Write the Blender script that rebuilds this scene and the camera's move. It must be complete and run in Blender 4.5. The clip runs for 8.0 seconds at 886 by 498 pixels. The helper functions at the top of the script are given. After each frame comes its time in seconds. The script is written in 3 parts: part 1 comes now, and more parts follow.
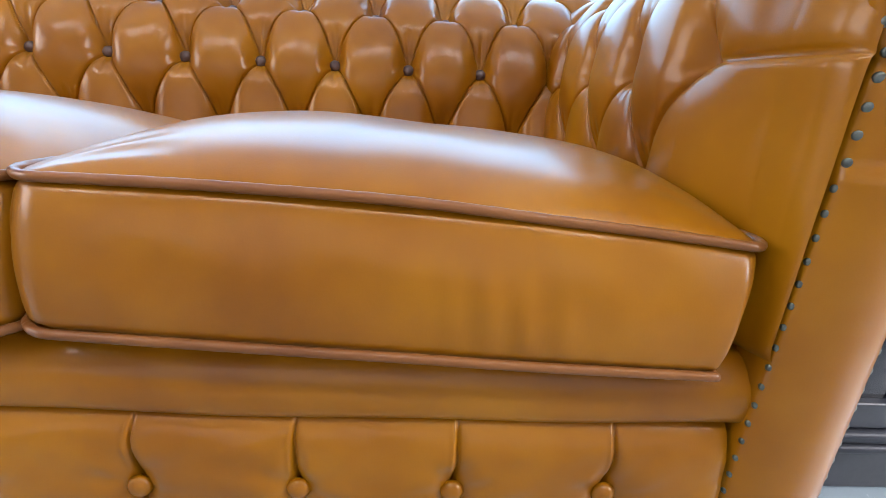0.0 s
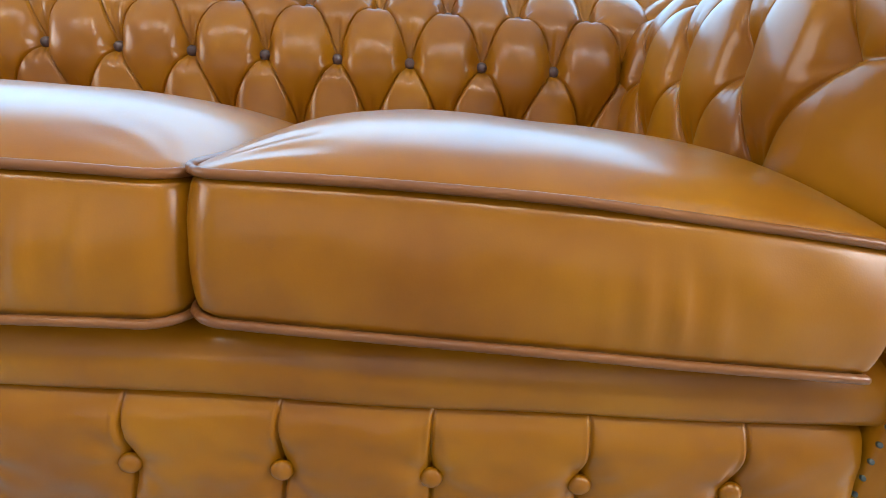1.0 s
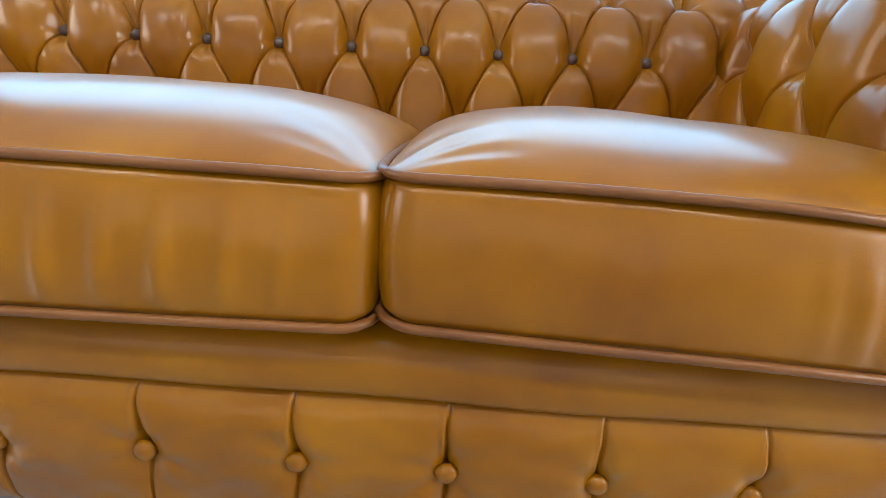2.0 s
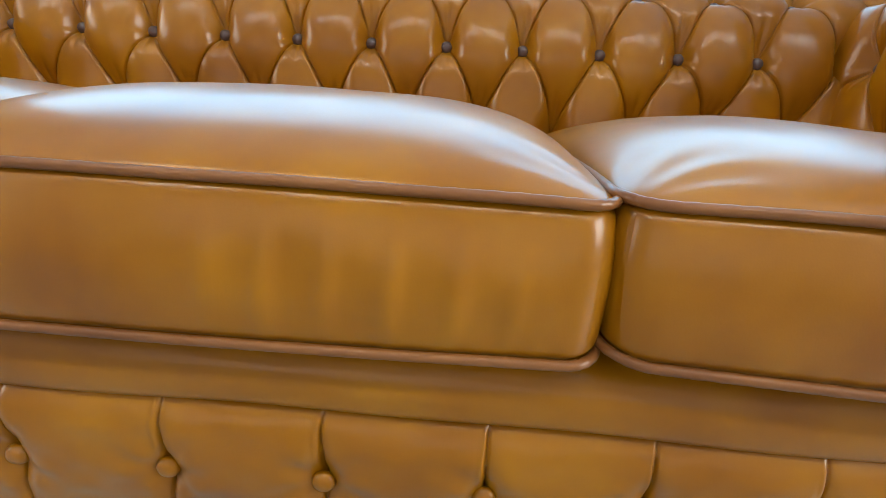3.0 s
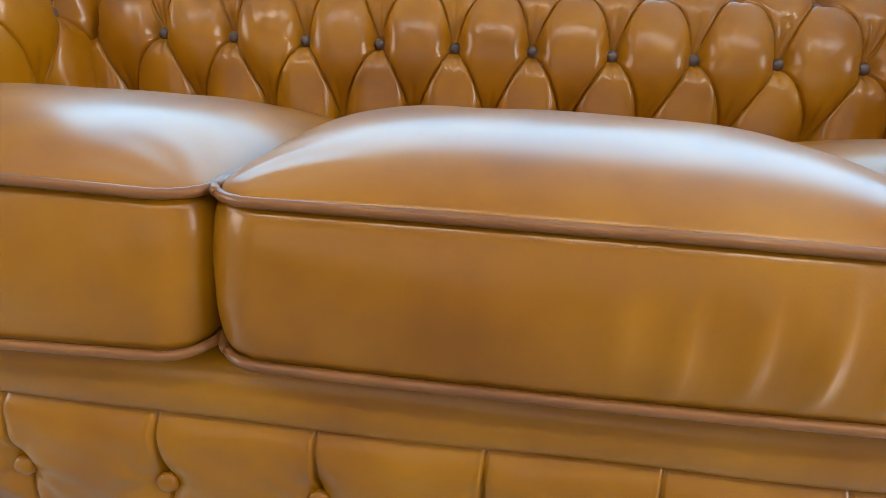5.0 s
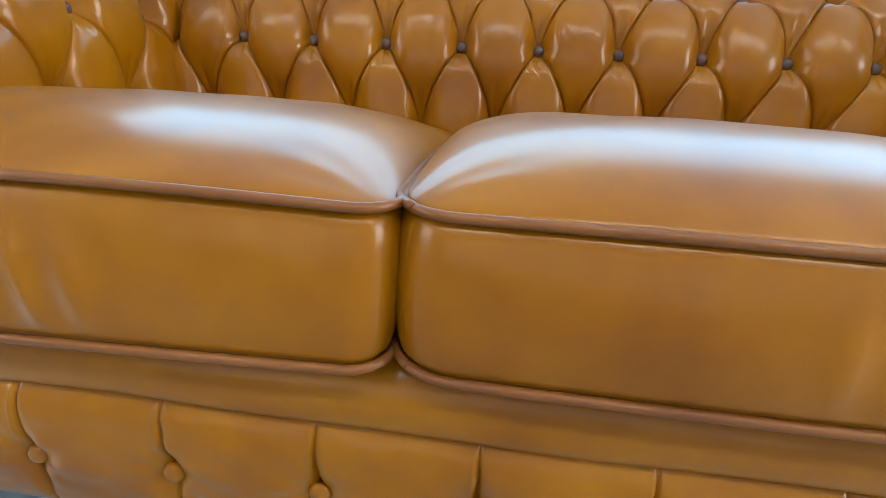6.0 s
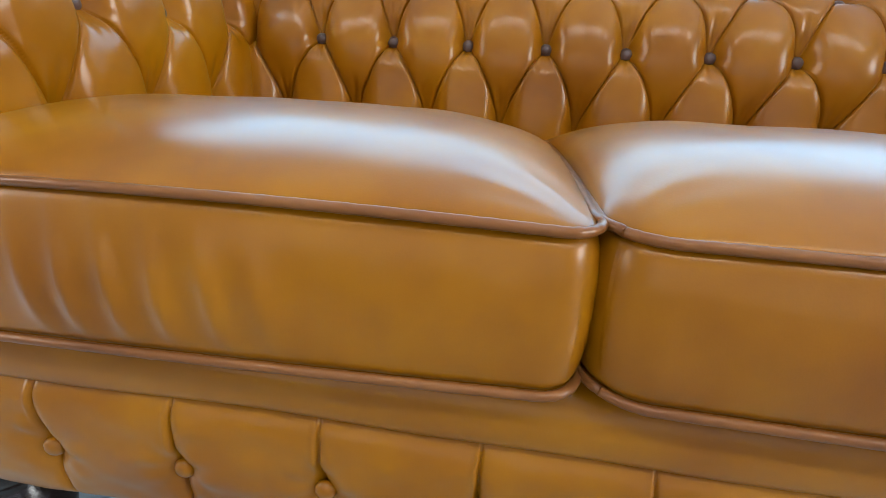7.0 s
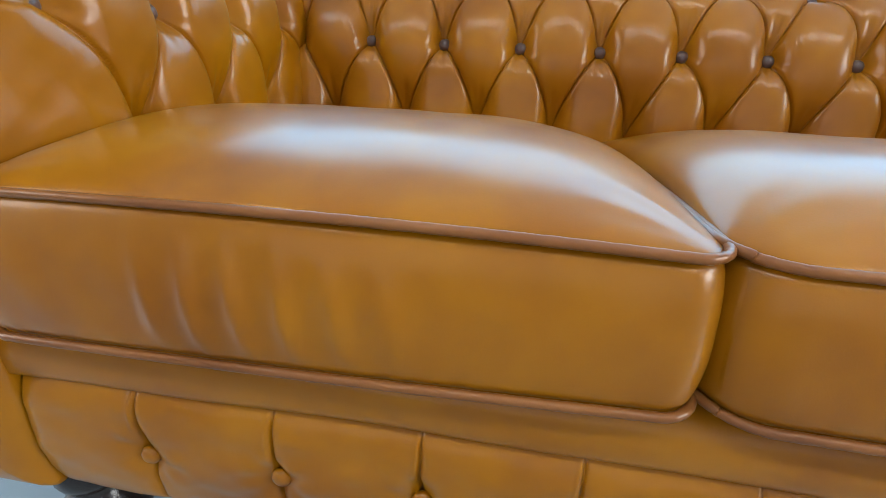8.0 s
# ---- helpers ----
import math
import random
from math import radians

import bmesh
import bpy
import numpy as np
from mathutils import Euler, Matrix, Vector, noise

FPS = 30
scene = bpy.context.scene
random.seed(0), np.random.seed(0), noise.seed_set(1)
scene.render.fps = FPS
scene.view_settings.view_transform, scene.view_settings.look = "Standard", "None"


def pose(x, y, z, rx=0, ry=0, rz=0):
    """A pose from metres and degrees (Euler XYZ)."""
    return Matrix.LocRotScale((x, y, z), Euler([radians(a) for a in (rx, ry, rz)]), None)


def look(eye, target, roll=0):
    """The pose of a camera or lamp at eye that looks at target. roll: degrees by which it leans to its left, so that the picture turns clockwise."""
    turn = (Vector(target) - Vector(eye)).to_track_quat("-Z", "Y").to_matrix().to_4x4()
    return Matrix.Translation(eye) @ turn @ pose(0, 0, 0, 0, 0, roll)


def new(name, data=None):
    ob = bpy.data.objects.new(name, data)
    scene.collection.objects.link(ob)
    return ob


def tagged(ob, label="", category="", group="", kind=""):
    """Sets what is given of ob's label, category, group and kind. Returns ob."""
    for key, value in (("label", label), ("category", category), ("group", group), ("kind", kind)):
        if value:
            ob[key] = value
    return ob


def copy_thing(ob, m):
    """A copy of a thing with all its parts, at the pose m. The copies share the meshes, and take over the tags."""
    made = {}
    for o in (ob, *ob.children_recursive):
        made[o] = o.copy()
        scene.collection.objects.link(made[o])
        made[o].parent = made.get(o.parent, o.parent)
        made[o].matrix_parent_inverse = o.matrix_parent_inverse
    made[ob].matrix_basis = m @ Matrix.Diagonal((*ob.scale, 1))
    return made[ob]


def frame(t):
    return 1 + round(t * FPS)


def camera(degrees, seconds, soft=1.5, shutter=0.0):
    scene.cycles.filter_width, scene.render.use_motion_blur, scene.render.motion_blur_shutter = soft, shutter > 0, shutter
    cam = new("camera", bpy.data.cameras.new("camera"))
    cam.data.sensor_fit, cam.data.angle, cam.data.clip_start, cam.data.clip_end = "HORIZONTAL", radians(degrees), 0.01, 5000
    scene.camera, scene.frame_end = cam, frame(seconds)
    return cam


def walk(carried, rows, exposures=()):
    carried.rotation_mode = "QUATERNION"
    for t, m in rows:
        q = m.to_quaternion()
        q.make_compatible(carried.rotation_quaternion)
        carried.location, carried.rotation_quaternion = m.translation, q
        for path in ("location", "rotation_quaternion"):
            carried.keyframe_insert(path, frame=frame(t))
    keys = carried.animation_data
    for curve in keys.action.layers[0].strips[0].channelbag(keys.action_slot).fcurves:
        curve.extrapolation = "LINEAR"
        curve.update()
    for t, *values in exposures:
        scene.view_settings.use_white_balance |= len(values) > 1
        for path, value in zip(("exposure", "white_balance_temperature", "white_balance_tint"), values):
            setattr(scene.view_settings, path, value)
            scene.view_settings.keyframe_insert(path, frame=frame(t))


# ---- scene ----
cam = camera(88.8, 8.0, soft=0.6)
PATH = [
    (0, (0.575, -0.363, 0.552), (0.68, 1.526, -0.096), 3.5),
    (0.5, (0.525, -0.369, 0.551), (0.591, 1.52, -0.105), 3.6),
    (1, (0.477, -0.368, 0.55), (0.5, 1.516, -0.12), 3.4),
    (2.5, (0.268, -0.349, 0.555), (0.2, 1.507, -0.188), 3.3),
    (3, (0.191, -0.336, 0.559), (0.103, 1.515, -0.192), 3.2),
    (3.5, (0.127, -0.325, 0.563), (0.023, 1.524, -0.192), 3.0),
    (4, (0.061, -0.32, 0.571), (-0.06, 1.52, -0.204), 2.8),
    (4.5, (-0.004, -0.32, 0.575), (-0.138, 1.516, -0.207), 2.9),
    (6, (-0.192, -0.326, 0.58), (-0.385, 1.498, -0.216), 3.0),
    (6.5, (-0.26, -0.323, 0.572), (-0.469, 1.501, -0.222), 3.0),
    (7, (-0.325, -0.328, 0.588), (-0.545, 1.483, -0.231), 3.0),
    (7.5, (-0.382, -0.328, 0.593), (-0.605, 1.473, -0.247), 3.1),
    (8, (-0.408, -0.334, 0.605), (-0.645, 1.458, -0.249), 2.9),
]
walk(cam, [(t, look(eye, target, roll)) for t, eye, target, roll in PATH], [(0.0, -0.17, 6500, 18.5), (1.5, -0.31, 6500, 12.5), (3.0, -0.31, 6500, 8.0), (8.0, -0.31, 6500, 8.5)])
WINDOW_W, SIDE_W, SHOP_W, PANEL_E = 192.0, 255.0, 22.0, 26.0
LEATHER_DARK, LEATHER_MID, LEATHER_LIGHT = (0.222, 0.071, 0.0003), (0.280, 0.098, 0.0003), (0.332, 0.126, 0.0004)

# ---- world, sun, lights, exposure ----
def make_world():
    world = bpy.data.worlds.new("world")
    scene.world = world
    world.use_nodes = True
    nt = world.node_tree
    bg = nt.nodes["Background"]
    sky = nt.nodes.new("ShaderNodeTexSky")
    sky.sky_type = "NISHITA"
    sky.sun_disc = False
    sky.sun_elevation = radians(38)
    sky.sun_rotation = radians(200)
    nt.links.new(sky.outputs[0], bg.inputs[0])
    bg.inputs[1].default_value = 0.12


make_world()


def area_lamp(name, m, sx, sy, watts, colour):
    data = bpy.data.lights.new(name, "AREA")
    data.shape, data.size, data.size_y, data.energy, data.color = "RECTANGLE", sx, sy, watts, colour
    ob = new(name, data)
    ob.matrix_world = m
    return ob


# daylight through the windows: behind the sofa's back, beside it, and the shop front opposite
area_lamp("window_daylight", look((0.3, 2.42, 1.85), (0.3, 0.0, 1.65)), 6.6, 1.3, WINDOW_W, (0.30, 0.66, 1.0))
area_lamp("side_daylight", look((3.90, -0.6, 1.7), (0.0, -0.6, 1.2)), 2.6, 1.6, SIDE_W, (0.96, 0.98, 0.98))
area_lamp("side_daylight", look((-4.10, -0.6, 1.7), (0.0, -0.6, 1.2)), 2.6, 1.6, SIDE_W * 0.42, (1.0, 0.95, 0.90))
area_lamp("shopfront_daylight", look((-0.1, -4.30, 1.95), (-0.1, 0.0, 1.95)), 6.8, 1.7, SHOP_W, (0.92, 0.84, 1.0))


# ---- materials ----
def nodes_of(name):
    mat = bpy.data.materials.new(name)
    mat.use_nodes = True
    nt = mat.node_tree
    return mat, nt, nt.nodes["Principled BSDF"]


def noise_node(nt, scale, detail=4.0, rough=0.55, coords=None):
    n = nt.nodes.new("ShaderNodeTexNoise")
    n.inputs["Scale"].default_value, n.inputs["Detail"].default_value, n.inputs["Roughness"].default_value = scale, detail, rough
    if coords:
        nt.links.new(coords, n.inputs["Vector"])
    return n


def ramp_node(nt, source, stops):
    r = nt.nodes.new("ShaderNodeValToRGB")
    els = r.color_ramp.elements
    while len(els) < len(stops):
        els.new(0.5)
    for e, (at, col) in zip(els, stops):
        e.position, e.color = at, (*col, 1.0)
    nt.links.new(source, r.inputs[0])
    return r


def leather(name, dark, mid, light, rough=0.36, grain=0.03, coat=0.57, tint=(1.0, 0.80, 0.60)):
    """Polished hand-dyed leather: mottled dye, fine pebble grain, faint creases."""
    mat, nt, bsdf = nodes_of(name)
    tc = nt.nodes.new("ShaderNodeTexCoord")
    co = tc.outputs["Object"]
    big = noise_node(nt, 7.0, 3.0, 0.5, co)
    small = noise_node(nt, 60.0, 5.0, 0.6, co)
    mix = nt.nodes.new("ShaderNodeMath")
    mix.operation = "MULTIPLY_ADD"
    nt.links.new(small.outputs[0], mix.inputs[0])
    mix.inputs[1].default_value = 0.07
    nt.links.new(big.outputs[0], mix.inputs[2])
    ramp = ramp_node(nt, mix.outputs[0], [(0.34, dark), (0.52, mid), (0.70, light)])
    nt.links.new(ramp.outputs[0], bsdf.inputs["Base Color"])
    rr = nt.nodes.new("ShaderNodeMapRange")
    rr.inputs[3].default_value, rr.inputs[4].default_value = rough - 0.03, rough + 0.03
    nt.links.new(small.outputs[0], rr.inputs[0])
    nt.links.new(rr.outputs[0], bsdf.inputs["Roughness"])
    # warm specular tint paints out the bluish veil of reflected room light
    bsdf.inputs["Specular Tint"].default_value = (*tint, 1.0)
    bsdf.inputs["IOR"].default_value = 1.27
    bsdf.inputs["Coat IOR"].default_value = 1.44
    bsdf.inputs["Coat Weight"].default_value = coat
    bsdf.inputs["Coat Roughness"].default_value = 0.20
    vor = nt.nodes.new("ShaderNodeTexVoronoi")
    vor.inputs["Scale"].default_value = 650.0
    nt.links.new(co, vor.inputs["Vector"])
    crease = noise_node(nt, 26.0, 6.0, 0.62, co)
    add = nt.nodes.new("ShaderNodeMath")
    add.operation = "MULTIPLY_ADD"
    nt.links.new(crease.outputs[0], add.inputs[0])
    add.inputs[1].default_value = 1.2
    nt.links.new(vor.outputs["Distance"], add.inputs[2])
    bump = nt.nodes.new("ShaderNodeBump")
    bump.inputs["Strength"].default_value = grain
    bump.inputs["Distance"].default_value = 0.0012
    nt.links.new(add.outputs[0], bump.inputs["Height"])
    nt.links.new(bump.outputs[0], bsdf.inputs["Normal"])
    return mat


def painted(name, colour, rough=0.6, vary=0.12, scale=5.0, metal=0.0, bump_strength=0.08, spec=0.5):
    mat, nt, bsdf = nodes_of(name)
    tc = nt.nodes.new("ShaderNodeTexCoord")
    n1 = noise_node(nt, scale, 4.0, 0.55, tc.outputs["Object"])
    n2 = noise_node(nt, scale * 14, 4.0, 0.6, tc.outputs["Object"])
    lo = tuple(c * (1 - vary) for c in colour)
    hi = tuple(min(1.0, c * (1 + vary)) for c in colour)
    ramp = ramp_node(nt, n1.outputs[0], [(0.3, lo), (0.7, hi)])
    nt.links.new(ramp.outputs[0], bsdf.inputs["Base Color"])
    rr = nt.nodes.new("ShaderNodeMapRange")
    rr.inputs[3].default_value, rr.inputs[4].default_value = max(0.02, rough - 0.08), rough + 0.08
    nt.links.new(n2.outputs[0], rr.inputs[0])
    nt.links.new(rr.outputs[0], bsdf.inputs["Roughness"])
    bsdf.inputs["Metallic"].default_value = metal
    bsdf.inputs["Specular IOR Level"].default_value = spec
    bump = nt.nodes.new("ShaderNodeBump")
    bump.inputs["Strength"].default_value = bump_strength
    bump.inputs["Distance"].default_value = 0.002
    nt.links.new(n2.outputs[0], bump.inputs["Height"])
    nt.links.new(bump.outputs[0], bsdf.inputs["Normal"])
    return mat


def glowing(name, colour, strength):
    mat, nt, bsdf = nodes_of(name)
    bsdf.inputs["Base Color"].default_value = (*colour, 1)
    bsdf.inputs["Emission Color"].default_value = (*colour, 1)
    bsdf.inputs["Emission Strength"].default_value = strength
    return mat


def clear_glass(name, tint=(1, 1, 1), rough=0.02):
    mat, nt, bsdf = nodes_of(name)
    bsdf.inputs["Base Color"].default_value = (*tint, 1)
    bsdf.inputs["Roughness"].default_value = rough
    bsdf.inputs["Transmission Weight"].default_value = 1.0
    bsdf.inputs["IOR"].default_value = 1.45
    return mat


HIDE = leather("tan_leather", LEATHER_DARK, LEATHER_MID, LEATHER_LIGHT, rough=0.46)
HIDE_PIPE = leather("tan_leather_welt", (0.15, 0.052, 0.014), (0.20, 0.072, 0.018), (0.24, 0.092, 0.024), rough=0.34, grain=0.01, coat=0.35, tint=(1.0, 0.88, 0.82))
# shade of the tufting pits is put into these buttons' darker leather colour
HIDE_PIT_SHADED = leather("pit_shaded_button_leather", (0.075, 0.044, 0.036), (0.10, 0.060, 0.048), (0.13, 0.08, 0.065), rough=0.34, grain=0.04)
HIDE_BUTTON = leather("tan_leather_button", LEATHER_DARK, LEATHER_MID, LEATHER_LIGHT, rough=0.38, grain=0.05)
NAIL_METAL = painted("antique_nail_metal", (0.15, 0.165, 0.135), 0.36, 0.35, 90.0, 0.85)
DARK_WOOD = painted("dark_stained_wood", (0.018, 0.012, 0.010), 0.22, 0.4, 18.0)
CABINET_PAINT = painted("charcoal_cabinet_paint", (0.030, 0.033, 0.040), 0.42, 0.2, 9.0)
FLOOR_TILE = painted("pale_floor_tile", (0.23, 0.29, 0.32), 0.25, 0.06, 3.0)
FLOOR_JOINT = painted("grey_floor_joint", (0.35, 0.36, 0.37), 0.7, 0.1, 12.0)
WALL_PAINT = painted("lavender_grey_wall_paint", (0.30, 0.26, 0.32), 0.75, 0.05, 2.0)
CEILING_PAINT = painted("white_ceiling_paint", (0.78, 0.75, 0.80), 0.8, 0.04, 2.0)
FRAME_PAINT = painted("white_frame_paint", (0.72, 0.72, 0.72), 0.4, 0.05, 6.0)
GLASS = clear_glass("window_glass")
DARK_GLASS = painted("dark_cabinet_glass", (0.012, 0.014, 0.017), 0.06, 0.2, 6.0, 0.0, 0.01)
LEAD = painted("grey_lead_strip", (0.09, 0.10, 0.12), 0.45, 0.2, 40.0, 0.4)
PANEL_GLOW = glowing("ceiling_panel_glow", (0.92, 1.0, 0.96), PANEL_E)


# ---- mesh helpers ----
def link_mesh(name, verts, faces, material, parent=None, smooth=True, label=""):
    me = bpy.data.meshes.new(name)
    me.from_pydata([tuple(v) for v in verts], [], [tuple(f) for f in faces])
    me.materials.append(material)
    if smooth:
        me.polygons.foreach_set("use_smooth", [True] * len(me.polygons))
    me.update()
    ob = new(name, me)
    ob.parent = parent
    return tagged(ob, label)


def part(name, bm, material, parent=None, label="", smooth=True):
    bmesh.ops.recalc_face_normals(bm, faces=bm.faces)
    me = bpy.data.meshes.new(name)
    bm.to_mesh(me)
    bm.free()
    me.materials.append(material)
    if smooth:
        me.polygons.foreach_set("use_smooth", [True] * len(me.polygons))
    ob = new(name, me)
    ob.parent = parent
    return tagged(ob, label)


def shared(name, me, parent, m, label=""):
    ob = new(name, me)
    ob.parent = parent
    ob.matrix_local = m
    return tagged(ob, label)


def box_bm(x0, y0, z0, x1, y1, z1, bevel=0.0, bm=None):
    bm = bm or bmesh.new()
    made = bmesh.ops.create_cube(bm, size=1.0, matrix=Matrix.LocRotScale(((x0 + x1) / 2, (y0 + y1) / 2, (z0 + z1) / 2), None, (x1 - x0, y1 - y0, z1 - z0)))
    if bevel:
        edges = list({e for v in made["verts"] for e in v.link_edges})
        bmesh.ops.bevel(bm, geom=edges, offset=bevel, segments=3, profile=0.5, affect="EDGES")
    return bm


def empty(name, **tags):
    ob = new(name)
    return tagged(ob, **tags)


def lathe_bm(profile, sides=24):
    """A turned solid from (radius, height) pairs."""
    bm = bmesh.new()
    rings = []
    for r, z in profile:
        rings.append([bm.verts.new((r * math.cos(2 * math.pi * k / sides), r * math.sin(2 * math.pi * k / sides), z)) for k in range(sides)])
    for a, b in zip(rings, rings[1:]):
        for k in range(sides):
            bm.faces.new((a[k], a[(k + 1) % sides], b[(k + 1) % sides], b[k]))
    bm.faces.new(rings[0][::-1])
    bm.faces.new(rings[-1])
    return bm


def spline(points, n):
    """Even steps along a smooth curve through points: places, unit normals on its left, and arc length."""
    pts = np.array(points, float)
    ext = np.vstack([2 * pts[0] - pts[1], pts, 2 * pts[-1] - pts[-2]])
    out = []
    for i in range(1, len(ext) - 2):
        p0, p1, p2, p3 = ext[i - 1 : i + 3]
        for t in np.linspace(0, 1, 24, endpoint=False):
            out.append(0.5 * (2 * p1 + (p2 - p0) * t + (2 * p0 - 5 * p1 + 4 * p2 - p3) * t**2 + (3 * p1 - p0 - 3 * p2 + p3) * t**3))
    out.append(pts[-1])
    out = np.array(out)
    arc = np.r_[0, np.cumsum(np.hypot(*np.diff(out, axis=0).T))]
    even = np.linspace(0, arc[-1], n)
    xy = np.stack([np.interp(even, arc, out[:, k]) for k in (0, 1)], 1)
    tan = np.gradient(xy, even, axis=0)
    tan /= np.hypot(*tan.T)[:, None]
    return even, xy, np.stack([-tan[:, 1], tan[:, 0]], 1)


def tube(loop, radius, closed=True, sides=10, wobble=0.0):
    """A welt along a loop of places."""
    pts = np.array(loop, float)
    n = len(pts)
    tan = np.roll(pts, -1, 0) - np.roll(pts, 1, 0) if closed else np.gradient(pts, axis=0)
    tan /= np.linalg.norm(tan, axis=1)[:, None]
    up = np.array([0, 0, 1.0])
    side = np.cross(tan, up)
    side /= np.linalg.norm(side, axis=1)[:, None] + 1e-9
    top = np.cross(side, tan)
    verts, faces = [], []
    for i in range(n):
        r = radius * (1 + wobble * math.sin(i * 1.7) * math.sin(i * 0.37))
        for k in range(sides):
            a = 2 * math.pi * k / sides
            verts.append(pts[i] + r * (math.cos(a) * side[i] + math.sin(a) * top[i]))
    for i in range(n if closed else n - 1):
        j = (i + 1) % n
        for k in range(sides):
            m = (k + 1) % sides
            faces.append((i * sides + k, i * sides + m, j * sides + m, j * sides + k))
    return verts, faces


# ---- diamond tufting ----
STEPS = 92  # grid steps per button pitch
SEAM_RISE = 0.70
UPPER = 0.78  # rows on the roll stand closer


def puffed(t, power=0.35):
    return np.abs(np.sin(np.pi * t)) ** power


def rounded(t):
    t = np.clip(t, 0, 1)
    return np.sqrt(np.clip(1 - (1 - t) ** 2, 0, 1))


def soft_noise(a, b, seed):
    """Slow unevenness, about -1 to 1, over two surface coordinates."""
    rng = np.random.RandomState(seed)
    out = np.zeros_like(a)
    for k in range(7):
        fa, fb, ph = rng.uniform(-1, 1) * (1.2 + k * 0.7), rng.uniform(-1, 1) * (1.2 + k * 0.7), rng.uniform(0, 6.28)
        out = out + np.sin(fa * a * 2 + fb * b * 2 + ph) / (1 + 0.45 * k)
    return out / 2.6


def tuft_axes(s0, s1, w0, w1):
    """Grid over pitch units along the row (s) and rows upward (w), with the diagonal seams on grid diagonals."""
    i = np.arange(round(s0 * STEPS), round(s1 * STEPS) + 1)
    j = np.arange(round(w0 * STEPS / 2), round(w1 * STEPS / 2) + 1)
    ii, jj = np.meshgrid(i, j, indexing="ij")
    s, wl = ii / STEPS, jj * 2 / STEPS
    top = np.ceil(wl - 1e-9)
    u = top - wl
    w = top - u * (0.54 + 0.46 * u**2)  # seams arch outward below each button
    w = np.where(w > 0, w * UPPER, w)
    alpha, beta = s + wl / 2, s - wl / 2
    index = np.arange(ii.size).reshape(ii.shape)
    a, b, c, d = index[:-1, :-1], index[1:, :-1], index[1:, 1:], index[:-1, 1:]
    anti = (ii[:-1, :-1] + jj[:-1, :-1] + 1) % STEPS == 0
    one = np.stack([a, b, np.where(anti, d, c)], -1).reshape(-1, 3)
    two = np.stack([np.where(anti, b, a), c, d], -1).reshape(-1, 3)
    return s, wl, w, alpha, beta, np.vstack([one, two])


def tuft_height(alpha, beta):
    ga, gb = puffed(alpha), puffed(beta)
    sa, sb = np.abs(np.sin(np.pi * alpha)), np.abs(np.sin(np.pi * beta))
    da, db = np.abs(alpha - np.round(alpha)), np.abs(beta - np.round(beta))
    stitch = np.exp(-((da / 0.009) ** 2)) + np.exp(-((db / 0.009) ** 2))
    near = 1 - 0.9 * np.exp(-(da * da + db * db) / 0.155**2)
    around = np.arctan2(alpha - np.round(alpha), beta - np.round(beta))
    pucker = 0.030 * np.sin(9 * around + 3 * np.round(alpha) + 5 * np.round(beta)) * np.exp(-((np.hypot(da, db) - 0.2) / 0.09) ** 2)
    return pucker * ga * gb + near * (ga * gb) + SEAM_RISE * ((1 - ga) * sb + (1 - gb) * sa) * 0.9 - 0.085 * np.minimum(stitch, 1.0)


def button_mesh(name, radius, height, material):
    prof = [(0.0008, height), (radius * 0.35, height * 0.97), (radius * 0.65, height * 0.82), (radius * 0.88, height * 0.5), (radius, height * 0.12), (radius * 0.96, -height * 0.2), (radius * 0.7, -height * 0.6)]
    bm = lathe_bm(prof[::-1], 20)
    bmesh.ops.recalc_face_normals(bm, faces=bm.faces)
    me = bpy.data.meshes.new(name)
    bm.to_mesh(me)
    bm.free()
    me.materials.append(material)
    me.polygons.foreach_set("use_smooth", [True] * len(me.polygons))
    return me


def facing(place, normal):
    """A pose at place whose z axis follows normal."""
    q = Vector(normal).to_track_quat("Z", "Y")
    return Matrix.Translation(place) @ q.to_matrix().to_4x4()


# ---- room ----
ROOM = (-4.2, 4.0, -4.4, 2.5, 3.6)  # x0, x1, y0, y1, height


def wall_with_opening(name, along, at, thick, lo, hi, height, opening, material):
    """A wall as four boxes round one opening (a0, z0, a1, z1), joined."""
    a0, z0, a1, z1 = opening
    bm = bmesh.new()
    for p, zlo, q, zhi in ((lo, 0, a0, height), (a1, 0, hi, height), (a0, 0, a1, z0), (a0, z1, a1, height)):
        if q - p > 1e-4 and zhi - zlo > 1e-4:
            if along == "x":
                box_bm(p, at, zlo, q, at + thick, zhi, 0, bm)
            else:
                box_bm(at, p, zlo, at + thick, q, zhi, 0, bm)
    return tagged(part(name, bm, material, None, "", False), kind="structure")


